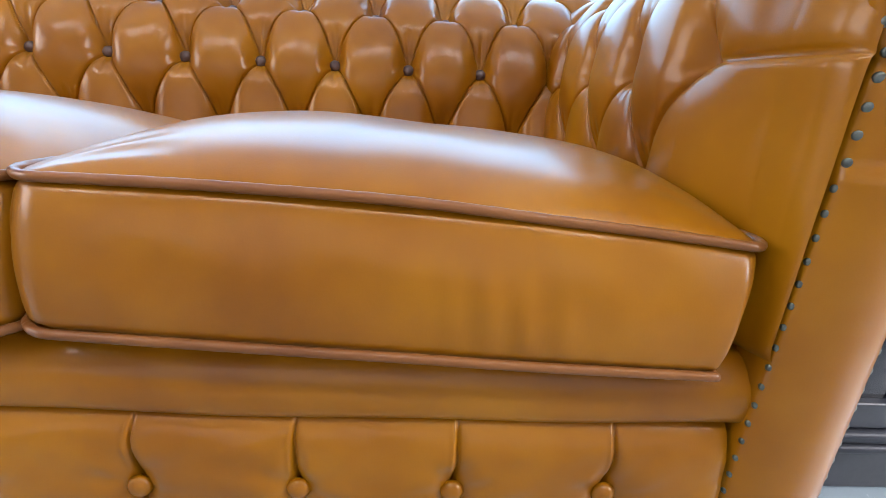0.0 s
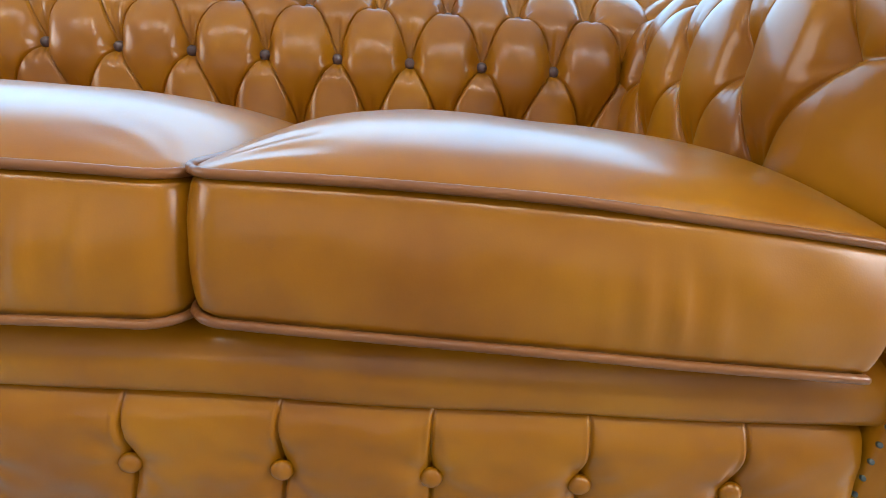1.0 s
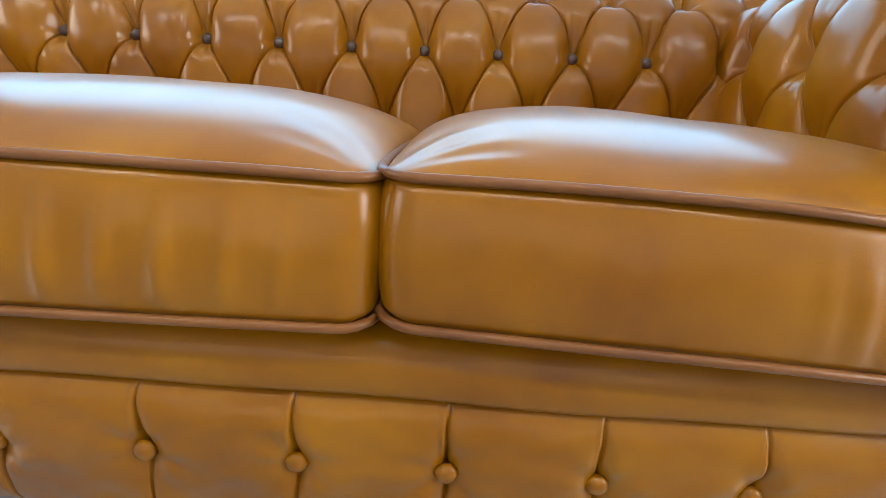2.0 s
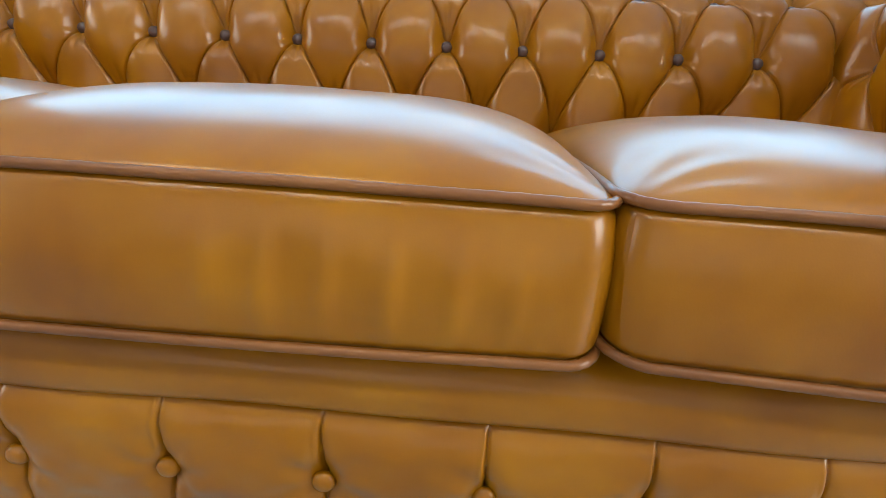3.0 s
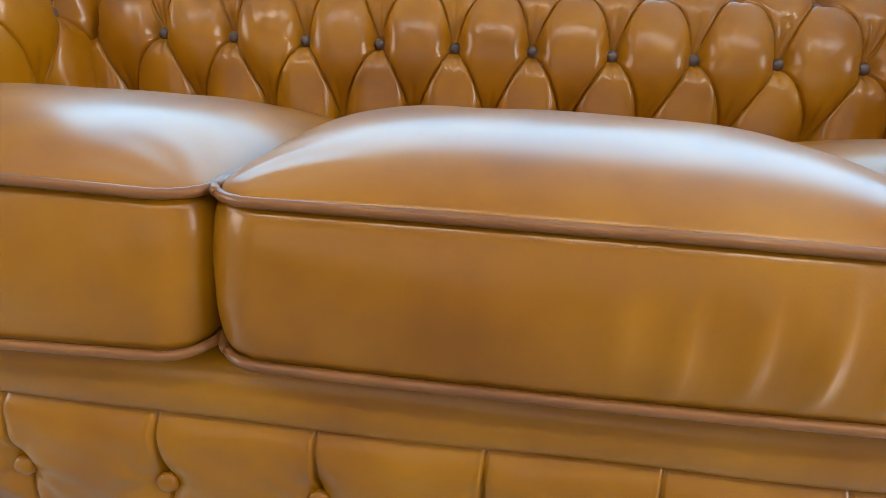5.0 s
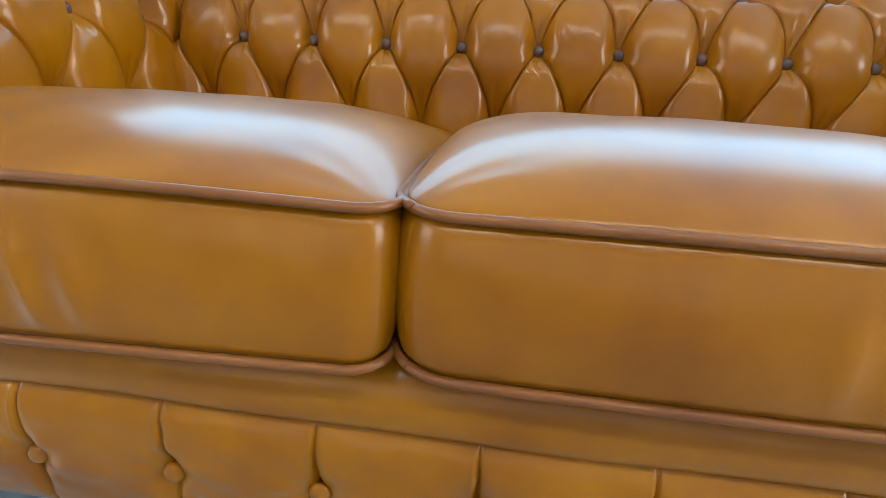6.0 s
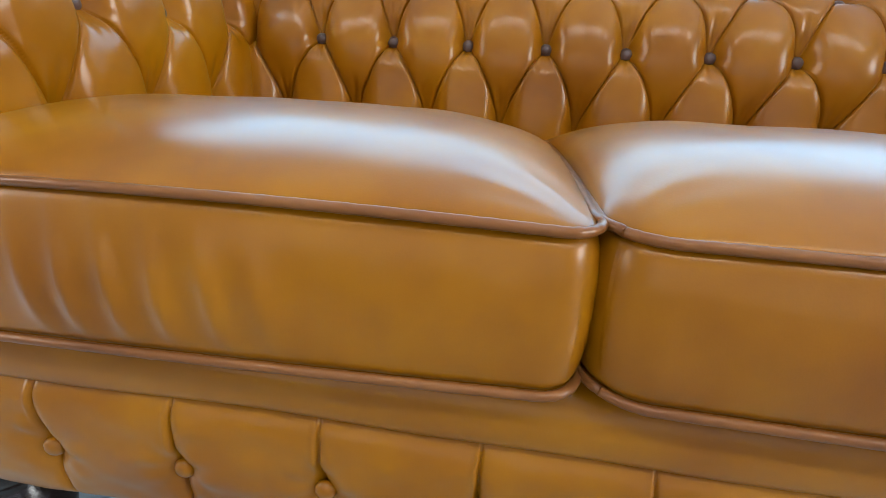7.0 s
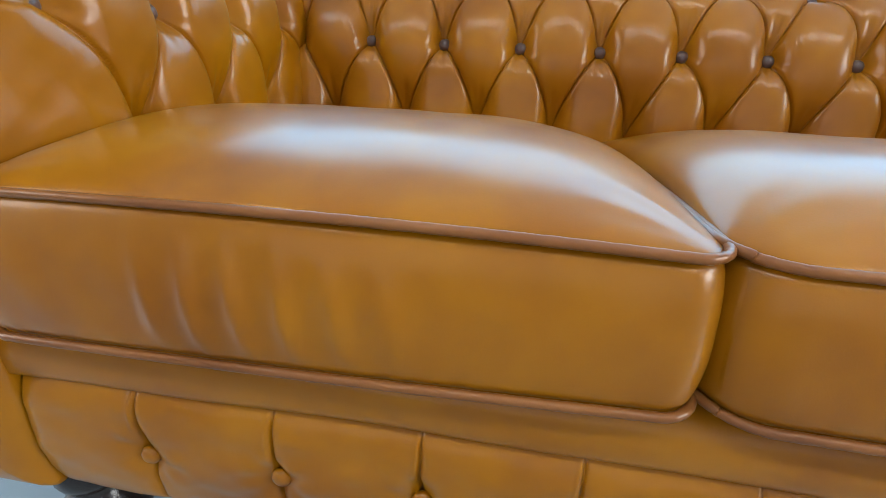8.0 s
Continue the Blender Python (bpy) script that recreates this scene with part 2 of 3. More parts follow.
def window_in(name, a0, z0, a1, z1, y, label, turn=None):
    win = empty(name, label=label, category="window", kind="structure")
    bm = bmesh.new()
    w = 0.06
    for p, q, r, t in ((a0, z0, a0 + w, z1), (a1 - w, z0, a1, z1), (a0 + w, z0, a1 - w, z0 + w), (a0 + w, z1 - w, a1 - w, z1)):
        box_bm(p, y - 0.04, q, r, y + 0.04, t, 0.004, bm)
    mid = (a0 + a1) / 2
    box_bm(mid - w / 2, y - 0.035, z0 + w, mid + w / 2, y + 0.035, z1 - w, 0.004, bm)
    part("window_frame", bm, FRAME_PAINT, win, "", False)
    for p, q in ((a0 + w, mid - w / 2), (mid + w / 2, a1 - w)):
        pane = part("pane", box_bm(p, y - 0.004, z0 + w, q, y + 0.004, z1 - w), GLASS, win, "clear window glass", False)
        pane.visible_shadow = False
    if turn:
        win.matrix_basis = turn
    return win


def build_room():
    x0, x1, y0, y1, h = ROOM
    bm = box_bm(x0, y0, -0.12, x1, y1, -0.004)
    floor = tagged(part("floor", bm, FLOOR_JOINT, None, "pale bluish floor of large polished tiles", False), kind="structure")
    tagged(part("ceiling", box_bm(x0, y0, h, x1, y1, h + 0.12), CEILING_PAINT, None, "plain white ceiling", False), kind="structure")
    wall_with_opening("wall_north", "x", y1, 0.2, x0, x1, h, (-3.0, 1.15, 3.6, 2.55), WALL_PAINT)
    wall_with_opening("wall_south", "x", y0 - 0.2, 0.2, x0, x1, h, (-3.6, 1.0, 3.4, 2.9), WALL_PAINT)
    wall_with_opening("wall_west", "y", x0 - 0.2, 0.2, y0, y1, h, (-1.9, 0.9, 0.7, 2.5), WALL_PAINT)
    wall_with_opening("wall_east", "y", x1, 0.2, y0, y1, h, (-1.9, 0.9, 0.7, 2.5), WALL_PAINT)
    window_in("window_1", -3.0, 1.15, 3.6, 2.55, y1 + 0.1, "wide white-framed window behind the sofa")
    window_in("window_2", -3.6, 1.0, 3.4, 2.9, y0 - 0.1, "wide white-framed shop window facing the sofa")
    window_in("window_3", -1.3, 0.9, 1.3, 2.5, 0.0, "white-framed side window", pose(x1 + 0.1, -0.6, 0, 0, 0, 90))
    window_in("window_4", -1.3, 0.9, 1.3, 2.5, 0.0, "white-framed side window", pose(x0 - 0.1, -0.6, 0, 0, 0, 90))
    return floor


def build_ceiling_lights():
    first = empty("ceiling_light", label="long white recessed ceiling light panel, switched on", category="ceiling light", group="ceiling lights")
    bm = bmesh.new()
    for p, q, r, t in ((-0.62, -0.17, 0.62, -0.15), (-0.62, 0.15, 0.62, 0.17), (-0.62, -0.15, -0.60, 0.15), (0.60, -0.15, 0.62, 0.15)):
        box_bm(p, q, -0.03, r, t, 0.0, 0.003, bm)
    part("frame", bm, FRAME_PAINT, first, "", False)
    part("diffuser", box_bm(-0.599, -0.149, -0.02, 0.599, 0.149, -0.004, 0.004), PANEL_GLOW, first, "glowing white diffuser", False)
    spots = [(x, y) for y in (-1.75,) for x in (-2.4, -0.8, 0.8, 2.4)]
    first.matrix_basis = pose(*spots[0], ROOM[4])
    for x, y in spots[1:]:
        copy_thing(first, pose(x, y, ROOM[4]))


def build_floor_tiles(floor):
    me = None
    side, gap = 0.6, 0.004
    x = -3.9
    while x < 3.8:
        y = -4.1
        while y < 2.3:
            if me is None:
                ob = part("tile", box_bm(-side / 2 + gap / 2, -side / 2 + gap / 2, -0.012, side / 2 - gap / 2, side / 2 - gap / 2, 0.0, 0.0015), FLOOR_TILE, floor, "", False)
                me = ob.data
                ob.matrix_local = pose(x, y, 0)
            else:
                shared("tile", me, floor, pose(x, y, 0))
            y += side
        x += side


# ---- sofa ----
PITCH = 0.135  # between back buttons
RISE = 0.140  # between button rows
ARM_PITCH, ARM_FIRST = 0.145, 0.058
FRONT_PITCH, FRONT_FIRST = 0.1338, -0.7208

sofa = empty("sofa", label="tan leather chesterfield sofa with deep buttoned back and rolled arms", category="sofa")

BUTTON = button_mesh("button", 0.0112, 0.010, HIDE_PIT_SHADED)
FRONT_BUTTON = button_mesh("front_button", 0.0102, 0.0065, HIDE_BUTTON)


def at_arc(even, xy, nrm, v):
    p = np.stack([np.interp(v, even, xy[:, k]) for k in (0, 1)], -1)
    n = np.stack([np.interp(v, even, nrm[:, k]) for k in (0, 1)], -1)
    return p, n / np.hypot(n[..., 0], n[..., 1])[..., None]


BACK_PROFILE = [(0.506, 0.30), (0.526, 0.40), (0.541, 0.50), (0.553, 0.586), (0.586, 0.645), (0.645, 0.695), (0.72, 0.728), (0.795, 0.722), (0.85, 0.685), (0.878, 0.63), (0.882, 0.56), (0.880, 0.40), (0.875, 0.16)]
ARM_PROFILE = [(0.834, 0.30), (0.835, 0.40), (0.836, 0.50), (0.839, 0.590), (0.850, 0.650), (0.900, 0.700), (0.955, 0.716), (1.005, 0.690), (1.025, 0.64), (1.010, 0.585), (0.965, 0.545), (0.935, 0.50), (0.924, 0.40), (0.920, 0.155)]


def arc_of(even, xy, z):
    """Arc length at which the rising inner face reaches height z."""
    k = int(np.argmax(xy[:, 1] >= z))
    return even[k]


def build_back():
    even, xy, nrm = spline(BACK_PROFILE, 900)
    va = arc_of(even, xy, 0.586)
    lo = -va / RISE + 0.01
    hi = (even[-1] - va) / RISE / UPPER - 0.01
    s, wl, w, alpha, beta, faces = tuft_axes(-6.75, 6.75, lo, hi)
    p, n = at_arc(even, xy, nrm, va + RISE * w)
    fade = np.clip((3.4 - wl) / 0.8, 0, 1)
    lump = 1 + 0.10 * soft_noise(s, w, 3)
    h = 0.040 * lump * (fade * tuft_height(alpha, beta) + (1 - fade) * 0.35)
    h = h + 0.0006 * soft_noise(s * 2, w * 2, 5)
    x = s * PITCH + 0.002 * soft_noise(s, w * 2, 8)
    verts = np.stack([x, p[..., 0] + n[..., 0] * h, p[..., 1] + n[..., 1] * h], -1).reshape(-1, 3)
    back = link_mesh("backrest", verts, faces[:, ::-1], HIDE, sofa, True, "deep diamond-buttoned tan leather backrest")
    for row in (0, 1, 2):
        q, m = at_arc(even, xy, nrm, np.array([va + RISE * row * UPPER]))
        shift = 0.5 if row % 2 else 0.0
        for k in range(-6 if row % 2 else -5, 6):
            q0 = Vector(((k + shift) * PITCH, q[0, 0], q[0, 1])) + 0.004 * Vector((0, m[0, 0], m[0, 1]))
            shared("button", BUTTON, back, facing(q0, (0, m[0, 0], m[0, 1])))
    return back


def build_arm(side):
    """side: 1 right, -1 left."""
    arm = empty("arm", label="rolled tufted tan leather sofa arm")
    arm.parent = sofa
    even, xy, nrm = spline(ARM_PROFILE, 900)
    va = arc_of(even, xy, 0.590 if side > 0 else 0.612)
    lo, hi = -va / RISE + 0.01, (even[-1] - va) / RISE / UPPER - 0.01
    s, wl, w, alpha, beta, faces = tuft_axes((-0.068 - ARM_FIRST) / ARM_PITCH, (0.70 - ARM_FIRST) / ARM_PITCH, lo, hi)
    p, n = at_arc(even, xy, nrm, va + RISE * w)
    fade = np.clip((2.6 - wl) / 0.8, 0, 1)
    y = s * ARM_PITCH + ARM_FIRST
    h = fade * tuft_height(alpha, beta) + (1 - fade) * 0.4
    edge = rounded((y + 0.070) / 0.050)
    below = (wl <= 0) & (alpha < 0)
    above = (wl > 0) & (beta < 0)
    t1 = np.where(below, -alpha, -beta) / 0.42
    cut = rounded(np.abs(wl) / 0.11)
    ramp = np.clip((s + 0.35) / 0.40, 0, 1)
    plain = 0.92 * rounded(t1) * (0.62 + 0.36 * cut) + SEAM_RISE * 0.9 * (1 - rounded(t1)) * np.abs(np.sin(np.pi * np.where(below, beta, alpha))) * ramp
    h = np.where(below | above, plain * np.where(wl > 2.2, 0.5, 1.0), h)
    size = 0.038 - (0.027 - 0.012 * np.clip(wl + 1.0, 0, 1)) * np.clip((0.10 - y) / 0.12, 0, 1)
    h = size * (1 + 0.08 * soft_noise(s, w, 11 + side)) * h * edge + 0.0008 * soft_noise(s * 4, w * 3, 15 + side) * edge
    px = p[..., 0] + n[..., 0] * h + 0.017 * np.clip((0.06 - y) / 0.11, 0, 1) * np.clip((2.6 - wl) / 1.0, 0, 1)
    pz = p[..., 1] + n[..., 1] * h
    px = px + 0.016 * (1 - rounded((pz - 0.362) / 0.020)) * (wl < 0)
    verts = np.stack([side * px, y, pz], -1).reshape(-1, 3)
    body = link_mesh("arm_cover", verts, faces if side < 0 else faces[:, ::-1], HIDE, arm, True, "diamond-buttoned inner arm rolling outward")
    for row in (0, 1, 2):
        q, m = at_arc(even, xy, nrm, np.array([va + RISE * row * UPPER]))
        for k in range(0, 4):
            yy = ARM_FIRST + ARM_PITCH * (k + (0.5 if row % 2 else 0.0))
            nn = Vector((side * m[0, 0], 0, m[0, 1]))
            sunk = -0.008 if side > 0 and k == 0 else -0.002
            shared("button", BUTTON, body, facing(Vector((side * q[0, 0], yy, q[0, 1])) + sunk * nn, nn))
    build_arm_front(arm, side)
    return arm


def face_outline():
    """Inner and outer edge of the arm's front facing, from the bottom up and round the scroll: (x, z)."""
    pts = [(0.846, 0.150)]
    pts += [(0.846 + 0.011 * k / 20, 0.150 + 0.430 * k / 20) for k in range(1, 21)]
    cx, cz, r = 0.947, 0.640, 0.102
    for k in range(0, 41):
        a = radians(212 - 292 * k / 40)
        pts.append((cx + r * math.cos(a), cz + r * math.sin(a)))
    pts += [(0.945, 0.515), (0.937, 0.48)]
    pts += [(0.935, 0.48 - 0.330 * k / 16) for k in range(1, 17)]
    return pts


def build_arm_front(arm, side):
    pts = np.array(face_outline())
    # even steps round the outline
    ring = np.vstack([pts, pts[:1]])
    arc = np.r_[0, np.cumsum(np.hypot(*np.diff(ring, axis=0).T))]
    count = int(arc[-1] / 0.0176)
    even = np.arange(count) * arc[-1] / count
    nails = np.stack([np.interp(even, arc, ring[:, k]) for k in (0, 1)], 1)
    fine = np.linspace(0, arc[-1], 240, endpoint=False)
    loop = np.stack([np.interp(fine, arc, ring[:, k]) for k in (0, 1)], 1)
    # a padded facing: rings shrink toward the spine of the shape and swell forward
    spine = np.stack([np.where(loop[:, 1] < 0.52, 0.891, 0.945), np.clip(loop[:, 1], 0.20, 0.64)], 1)
    verts, faces, n = [], [], len(loop)
    levels = [(1.0, 0.035), (1.02, 0.006), (1.0, 0.0), (0.93, -0.005), (0.82, -0.010), (0.6, -0.015), (0.35, -0.018), (0.08, -0.019), (0.0, -0.019)]
    for t, dy in levels:
        for q, c in zip(loop, spine):
            x, z = c + (q - c) * t
            verts.append((side * x, -0.066 + dy, z))
    for a in range(len(levels) - 1):
        for k in range(n):
            m = (k + 1) % n
            f = (a * n + k, a * n + m, (a + 1) * n + m, (a + 1) * n + k)
            faces.append(f if side > 0 else f[::-1])
    front = link_mesh("arm_front", verts, faces, HIDE, arm, True, "padded leather scroll facing edged with nails")
    for k, (x, z) in enumerate(nails):
        if side < 0 and x < 0.87 and z < 0.34:
            continue
        c = np.array([0.891 if z < 0.52 else 0.945, min(max(z, 0.20), 0.64)])
        x, z = c + (np.array([x, z]) - c) * 0.985
        tilt = 0.25 if x > c[0] else -0.25
        shared("nail", NAIL, front, facing((side * (x + (0.003 if x < c[0] else 0.0)), -0.0665, z), (side * tilt, -1, 0)))


def apron_drift(x):
    """How far the hand-set pleats stray from an even pitch."""
    return np.where(x > 0, 0.014 * np.clip((0.65 - x) / 0.40, 0, 1) - 0.007, 0.007 * np.clip(1 + x / 0.7, 0, 1))


def button_height(x):
    """The apron's row of buttons sinks a little towards one end."""
    return 0.231 - 0.010 * np.clip(-x / 0.6, 0, 1)


def build_base():
    # buttoned apron under the seat rail
    per = 120
    cols = np.arange(-0.845, 0.8451, FRONT_PITCH / per)
    rows = 0.152 + 0.1490 * np.sin(np.linspace(0, np.pi / 2, 110))
    x, z = np.meshgrid(cols, rows, indexing="ij")
    mid = button_height(x)
    lean = 0.010 * np.sin((x + 0.05) * 2.0) * (z - mid) / 0.075
    bow = np.where(x > 0.55, 0.003, -0.0025) * np.sin(np.pi * np.clip((z - 0.232) / 0.072, 0, 1))
    s = (x - apron_drift(x) - bow - lean * 0.3 - FRONT_FIRST + 0.0025 * soft_noise(x * 9, z * 20, 2)) / FRONT_PITCH
    s = np.clip(s, -0.5, 11.5)
    d = np.abs(s - np.round(s)) * FRONT_PITCH
    to_side = (s - np.round(s)) * FRONT_PITCH
    depth = np.exp(-(((z - mid) / 0.045) ** 2))
    puff = rounded(d / (0.006 + 0.018 * depth))
    radius = np.hypot(d, z - mid)
    pit = np.exp(-((radius / 0.022) ** 2))
    lip = np.exp(-(((to_side + 0.0042) / 0.0026) ** 2)) * np.clip((z - 0.236) / 0.02, 0, 1)
    spokes = np.sin(7 * np.arctan2(z - mid, to_side) + 2.1 * np.round(s)) * np.exp(-(((radius - 0.030) / 0.013) ** 2))
    swell = rounded((0.3010 - z) / 0.034)
    h = 0.012 + 0.0105 * (0.3 + 0.7 * depth) * puff - 0.009 * pit - 0.0030 * np.exp(-((d / 0.0011) ** 2)) + 0.0014 * lip + 0.0008 * spokes
    h = h * swell * rounded((z - 0.147) / 0.03)
    h = h + (0.0020 * soft_noise(x * 14, z * 22, 4)) * swell
    ends = rounded((0.853 - np.abs(x)) / 0.03)
    verts = np.stack([x, -0.043 - (h + 0.008 * swell) * (0.5 + 0.5 * ends), z], -1).reshape(-1, 3)
    index = np.arange(x.size).reshape(x.shape)
    faces = np.stack([index[:-1, :-1], index[1:, :-1], index[1:, 1:], index[:-1, 1:]], -1).reshape(-1, 4)
    apron = link_mesh("front_apron", verts, faces, HIDE, sofa, True, "pleated leather apron with covered buttons")
    for k in range(12):
        xx = FRONT_FIRST + FRONT_PITCH * k
        xx += float(apron_drift(np.array(xx)))
        shared("button", FRONT_BUTTON, apron, facing((xx, -0.0635, float(button_height(np.array(xx)))), (0.0, -1, 0.03)))
    # seat rail: a soft leather roll
    prof = [(0.06, 0.350), (0.0, 0.358), (-0.030, 0.358), (-0.046, 0.353), (-0.057, 0.342), (-0.063, 0.328), (-0.064, 0.316), (-0.063, 0.307), (-0.059, 0.3022), (-0.035, 0.3018)]
    even, xy, nrm = spline(prof, 46)
    xs = np.linspace(-0.872, 0.863, 240)
    verts, faces = [], []
    for i, xx in enumerate(xs):
        e = float(rounded(np.array((0.864 - xx) / 0.010)))
        sag = 0.0016 * math.sin(xx * 9.0) + 0.0012 * math.sin(xx * 23.0 + 1.0)
        tilt = 0.006 * max(0.0, (-xx - 0.45) / 0.4)
        for yy, zz in xy:
            zz -= tilt * min(1.0, max(0.0, (0.35 - zz) / 0.04))
            verts.append((xx, (yy - 0.02) * (0.85 + 0.15 * e) + 0.02, zz + sag * (1 if zz < 0.34 else 0.3)))
    m = len(xy)
    for i in range(len(xs) - 1):
        for k in range(m - 1):
            faces.append((i * m + k, (i + 1) * m + k, (i + 1) * m + k + 1, i * m + k + 1))
    link_mesh("seat_rail", verts, faces, HIDE, sofa, True, "smooth leather-covered seat rail")
    # deck under the cushions and the closed carcass
    deck = box_bm(-0.84, 0.02, 0.27, 0.84, 0.56, 0.348, 0.006)
    for v in deck.verts:
        v.co.z -= 0.040 * max(0.0, v.co.y)
    bmesh.ops.subdivide_edges(deck, edges=[e for e in deck.edges if abs(e.verts[0].co.y - e.verts[1].co.y) > 0.4], cuts=8)
    for v in deck.verts:
        v.co.z -= 0.045 * max(0.0, (v.co.y + 0.054) / 0.6) ** 1.7
    part("seat_deck", deck, HIDE, sofa, "", False)
    part("carcass", box_bm(-0.90, -0.040, 0.158, 0.90, 0.872, 0.30, 0.008), HIDE, sofa, "", False)
    leg_profile = [(0.022, 0.0), (0.030, 0.004), (0.040, 0.022), (0.046, 0.050), (0.043, 0.078), (0.030, 0.098), (0.026, 0.106), (0.036, 0.114), (0.040, 0.126), (0.038, 0.160)]
    leg = part("foot", lathe_bm(leg_profile, 32), DARK_WOOD, sofa, "turned dark glossy wooden bun foot")
    leg.matrix_local = pose(0.855, -0.02, 0)
    for x, y in ((-0.855, -0.02), (0.855, 0.80), (-0.855, 0.80)):
        shared("foot", leg.data, sofa, pose(x, y, 0), "turned dark glossy wooden bun foot")


def corner_round(u, v, hx, hy, r):
    """Square grid coordinates to a rounded rectangle of half sizes hx, hy."""
    x, y = u * hx, v * hy
    ax, ay = np.abs(x) - (hx - r), np.abs(y) - (hy - r)
    both = (ax > 0) & (ay > 0)
    a, b = np.clip(ax / r, 0, 1), np.clip(ay / r, 0, 1)
    nx, ny = a * np.sqrt(1 - b * b / 2), b * np.sqrt(1 - a * a / 2)
    x = np.where(both, np.sign(x) * (hx - r + nx * r), x)
    y = np.where(both, np.sign(y) * (hy - r + ny * r), y)
    return x, y


FORWARD = 0.022  # the cushions' lower edge stands out beyond the upper


RAKE = 0.050  # the seat falls towards the back


def raked(v):
    return RAKE * ((v + 1) / 2) ** 1.7


def build_cushion(x0, x1, top, bottom, seed, folds, fall, plump, taper, corners, wrinkle, label):
    """A boxed seat cushion with welts. top, bottom: heights of the welts at the left end, the middle and the right end."""
    cushion = empty("seat_cushion", label=label, category="cushion", group="seat cushions on the sofa")
    cx, hx = (x0 + x1) / 2, (x1 - x0) / 2
    y0, y1 = -0.054, 0.545
    cy, hy = (y0 + y1) / 2, (y1 - y0) / 2
    cushion.location = (cx, cy, 0.36)

    def bend(vals, u):
        return vals[1] + (vals[2] - vals[0]) / 2 * u + ((vals[0] + vals[2]) / 2 - vals[1]) * u * u

    n = 121
    line = np.linspace(-1, 1, n)
    line = np.sign(line) * (1 - (1 - np.abs(line)) ** 1.35)  # closer steps near the edges
    u, v = np.meshgrid(line, line, indexing="ij")
    x, y = corner_round(u, v, hx, hy, np.where(u < 0, corners[0], corners[1]))
    # the front edge is a little bowed
    bow = 0.007 * (1 - u * u) * np.clip(-v, 0, 1)
    y = y - bow
    flank = np.where(u < 0, (1 - np.abs(u) ** fall[0]) ** (0.6 if fall[0] < 4 else 0.5), (1 - np.abs(u) ** fall[1]) ** (0.6 if fall[1] < 4 else 0.5))
    crown = plump * flank * (1 - np.abs(np.where(v < -0.25, (v + 0.25) / 0.75, (v + 0.25) / 1.25)) ** 1.85) ** 0.66
    crown = crown + 0.0016 * soft_noise(u * 2.2, v * 2.2, seed) * (1 - u**4) * (1 - v**4)
    for cu in (-1, 1):
        away = np.hypot(x - cu * hx, y + hy)
        turn = np.arctan2(y + hy, np.abs(x - cu * hx) + 1e-6)
        crown = crown + (0.0007 if cu < 0 < wrinkle else 0.0003) * np.sin(turn * 15 + seed + cu + 40 * away) * np.exp(-(((away - 0.075) / 0.035) ** 2))
    z = bend(top, u) + crown - raked(v)
    verts = [np.stack([x, y, z - 0.36], -1).reshape(-1, 3)]
    index = np.arange(n * n).reshape(n, n)
    faces = [tuple(f) for f in np.stack([index[:-1, :-1], index[1:, :-1], index[1:, 1:], index[:-1, 1:]], -1).reshape(-1, 4)]
    ring = np.r_[index[:-1, 0], index[-1, :-1], index[:0:-1, -1], index[0, :0:-1]]
    flat = np.stack([x, y, u, v], -1).reshape(-1, 4)[ring]
    rx, ry, ru = flat[:, 0], flat[:, 1], flat[:, 2]
    drop = raked(flat[:, 3])
    dx, dy = np.roll(rx, -1) - np.roll(rx, 1), np.roll(ry, -1) - np.roll(ry, 1)
    ln = np.hypot(dx, dy)
    ox, oy = dy / ln, -dx / ln
    zt, zb = bend(top, ru) - drop, bend(bottom, ru) - drop
    arc = np.r_[0, np.cumsum(np.hypot(np.diff(rx), np.diff(ry)))]
    levels = np.linspace(0, 1, 44)
    front = np.clip(-oy, 0, 1)
    base = n * n
    slant = taper * np.clip((ru - 0.80) / 0.20, 0, 1) ** 2
    last = ring
    k = len(ring)
    for li, t in enumerate(levels[1:]):
        belly = (0.006 + 0.003 * front) * (4 * t * (1 - t)) ** 0.8
        fold = np.zeros(k)
        for at, width, deep, tip in folds:
            where = (rx - at - tip * (t - 0.5)) / (width * (0.55 + 0.45 * t))
            fold = fold + 1.6 * deep * np.exp(-where**2) * front * math.sin(math.pi * t**1.5) ** 1.3
        rough_n = 0.0017 * soft_noise(arc * 16, np.full(k, t * 1.6), seed + 1) * math.sin(math.pi * t)
        gather = 0.0003 * np.sin(arc * 210 + 3 * soft_noise(arc * 12, arc * 0, seed + 9)) * math.exp(-(((0.93 - t) / 0.07) ** 2))
        out = belly + fold + rough_n + gather * front - 0.002 * t
        groove = 0.0055 * math.exp(-((t / 0.045) ** 2)) + 0.0042 * math.exp(-(((1 - t) / 0.038) ** 2))
        out = out - groove
        verts.append(np.stack([rx + ox * out - slant * t, ry + oy * out - FORWARD * t * (ry < 0), zt + (zb - zt) * t - 0.36], -1))
        now = base + np.arange(k)
        for a in range(k):
            b = (a + 1) % k
            faces.append((last[a], now[a], now[b], last[b]))
        last, base = now, base + k
    verts.append(np.array([[0, 0, bottom[1] - raked(0.0) - 0.36]]))
    for a in range(k):
        faces.append((last[a], base, last[(a + 1) % k]))
    cover = link_mesh("cover", np.vstack(verts), faces, HIDE, cushion, True, "plump polished tan leather cushion cover")
    wave = 0.0026 * soft_noise(arc * 5, arc * 0 + seed, seed + 4)
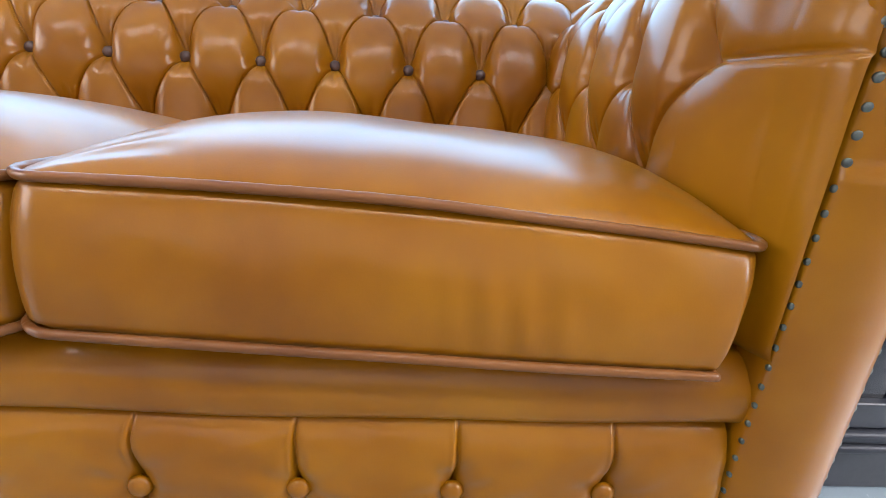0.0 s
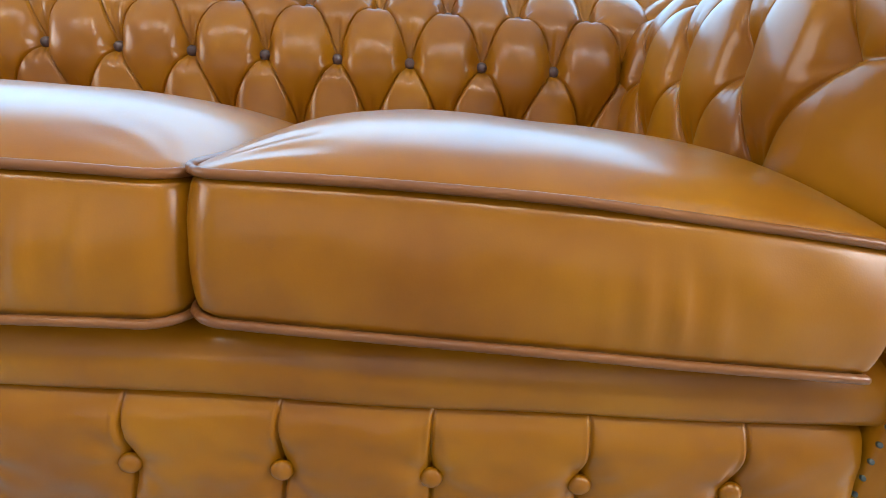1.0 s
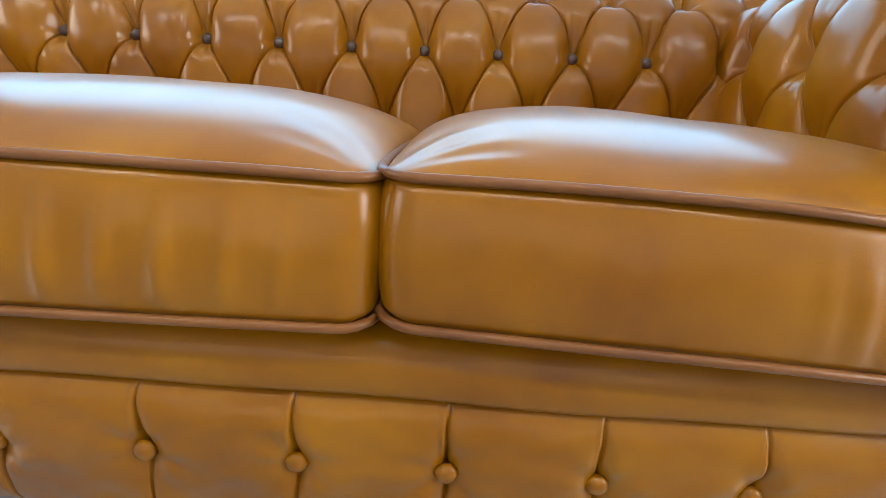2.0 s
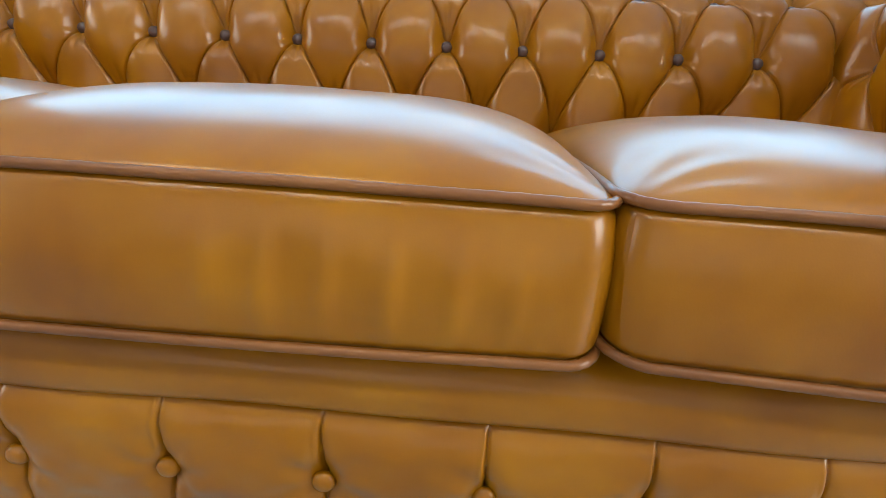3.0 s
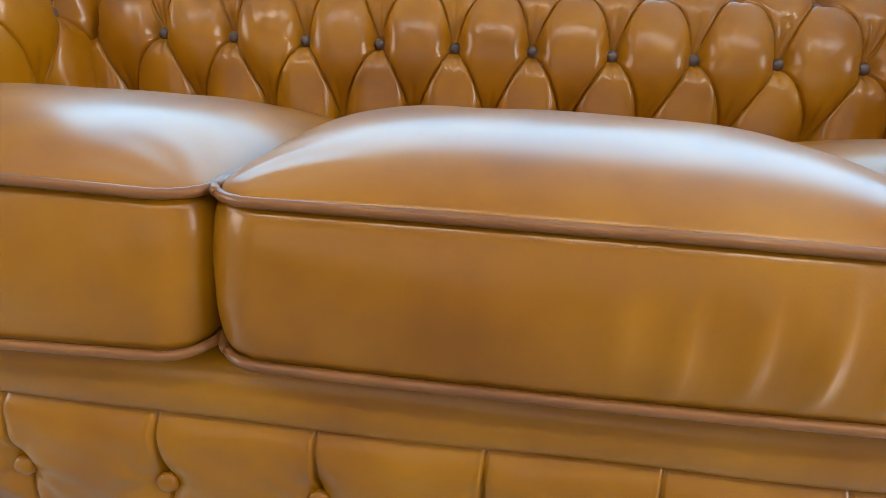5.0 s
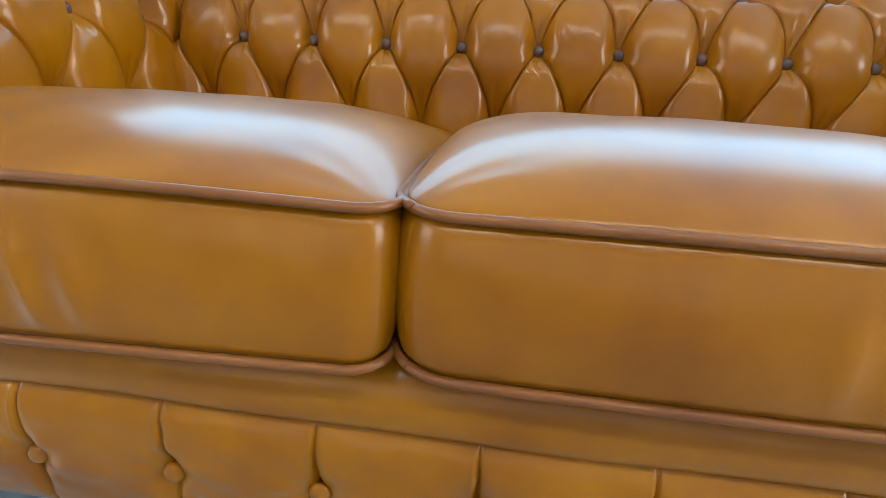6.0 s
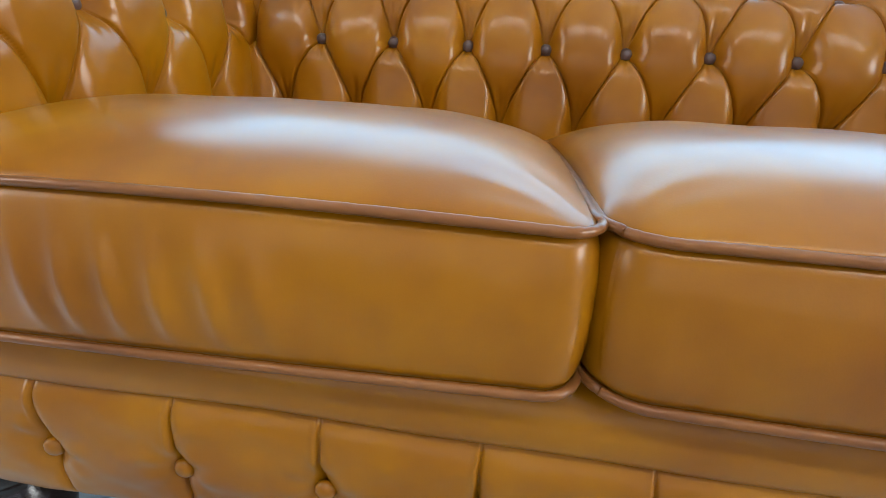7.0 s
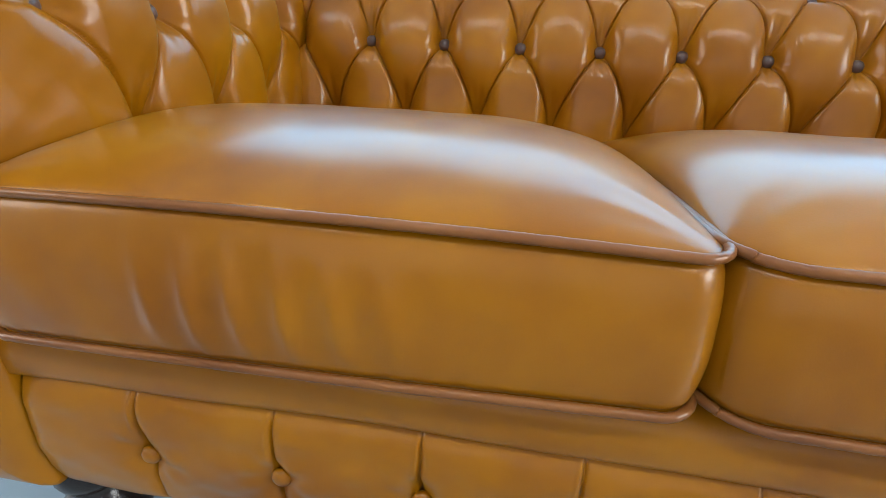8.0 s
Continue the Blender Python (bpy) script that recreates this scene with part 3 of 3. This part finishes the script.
    for zz, off, name in ((zt + 0.0005, 0.0032, "top_welt"), (zb, 0.0010, "bottom_welt")):
        push = FORWARD if name == "bottom_welt" else 0.0
        loop = np.stack([rx + ox * (off + wave * 0.6) - slant * (push > 0), ry + oy * (off + wave * 0.6) - push * (ry < 0), zz + wave * 0.6 - 0.36], -1)
        keep = np.r_[True, np.hypot(*np.diff(loop[:, :2], axis=0).T) > 0.0005]
        tv, tf = tube(loop[keep], 0.0039, True, 10, 0.05)
        link_mesh(name, tv, tf, HIDE_PIPE, cushion, True, "round leather welt")
    return cushion


# ---- build ----
NAIL = button_mesh("nail", 0.0044, 0.0032, NAIL_METAL)
floor_ob = build_room()
build_ceiling_lights()
build_base()
build_back()
build_arm(1)
build_arm(-1)
build_cushion(-0.838, -0.2570, (0.480, 0.489, 0.484), (0.357, 0.368, 0.372), 21, [(-0.117, 0.010, 0.0028, 0.026), (-0.081, 0.009, 0.0040, 0.024), (-0.045, 0.009, 0.0042, 0.028), (-0.007, 0.009, 0.0040, 0.022), (0.031, 0.009, 0.0030, 0.026), (0.069, 0.011, 0.0016, 0.02)], (9.0, 3.4), 0.0455, 0.0, (0.030, 0.028), 0, "plump tan leather seat cushion beside the arm, creased along its front")
build_cushion(-0.2540, 0.2905, (0.484, 0.487, 0.482), (0.372, 0.376, 0.376), 31, [(0.006, 0.010, 0.0018, -0.004), (0.044, 0.008, 0.0030, -0.008), (0.086, 0.009, 0.0030, -0.010), (0.128, 0.008, 0.0034, -0.012), (0.172, 0.009, 0.0026, -0.014), (0.210, 0.008, 0.0016, -0.014)], (4.5, 3.6), 0.0530, 0.0, (0.046, 0.027), 0, "plump tan leather middle seat cushion with welted edges")
build_cushion(0.2935, 0.833, (0.485, 0.481, 0.457), (0.381, 0.373, 0.360), 41, [(0.035, 0.008, 0.0011, 0.01), (0.060, 0.009, 0.0019, 0.01), (0.086, 0.007, 0.0017, 0.01), (0.115, 0.010, 0.0013, 0.01)], (3.6, 7.0), 0.0505, 0.026, (0.030, 0.018), 1, "plump tan leather seat cushion beside the studded arm")


def build_cabinet():
    cab = empty("display_cabinet", label="charcoal painted display cabinet with leaded glass door", category="cabinet")
    x0, x1, y0, y1 = 1.13, 1.98, 0.168, 0.56
    part("plinth", box_bm(x0, y0, 0.0, x1, y1, 0.075, 0.004), CABINET_PAINT, cab, "", False)
    part("moulding", box_bm(x0 - 0.01, y0 - 0.012, 0.075, x1 + 0.01, y1, 0.088, 0.005), CABINET_PAINT, cab)
    part("moulding", box_bm(x0 - 0.006, y0 - 0.006, 0.088, x1 + 0.006, y1, 0.107, 0.006), CABINET_PAINT, cab)
    part("body", box_bm(x0, y0 + 0.03, 0.107, x1, y1, 1.55, 0.004), CABINET_PAINT, cab, "", False)
    for a, b in ((x0 + 0.01, (x0 + x1) / 2 - 0.002), ((x0 + x1) / 2 + 0.002, x1 - 0.01)):
        door = part("door", box_bm(a, y0 + 0.026, 0.110, b, y0 + 0.0295, 1.52), CABINET_PAINT, cab, "", False)
        bm = bmesh.new()
        w = 0.055
        for p, q, r, t in ((a, 0.110, a + w, 1.52), (b - w, 0.110, b, 1.52), (a + w, 0.110, b - w, 0.155), (a + w, 1.46, b - w, 1.52)):
            box_bm(p, y0 + 0.004, q, r, y0 + 0.026, t, 0.004, bm)
        part("door_frame", bm, CABINET_PAINT, door, "", False)
        part("pane", box_bm(a + w, y0 + 0.018, 0.155, b - w, y0 + 0.022, 1.46), DARK_GLASS, door, "dark reflecting glass", False)
        bm = bmesh.new()
        for k in range(1, 3):
            xx = a + w + (b - a - 2 * w) * k / 3
            box_bm(xx - 0.004, y0 + 0.012, 0.155, xx + 0.004, y0 + 0.018, 1.46, 0.001, bm)
        part("glazing_bar", bm, LEAD, door, "", False)
    return cab


build_cabinet()
build_floor_tiles(floor_ob)
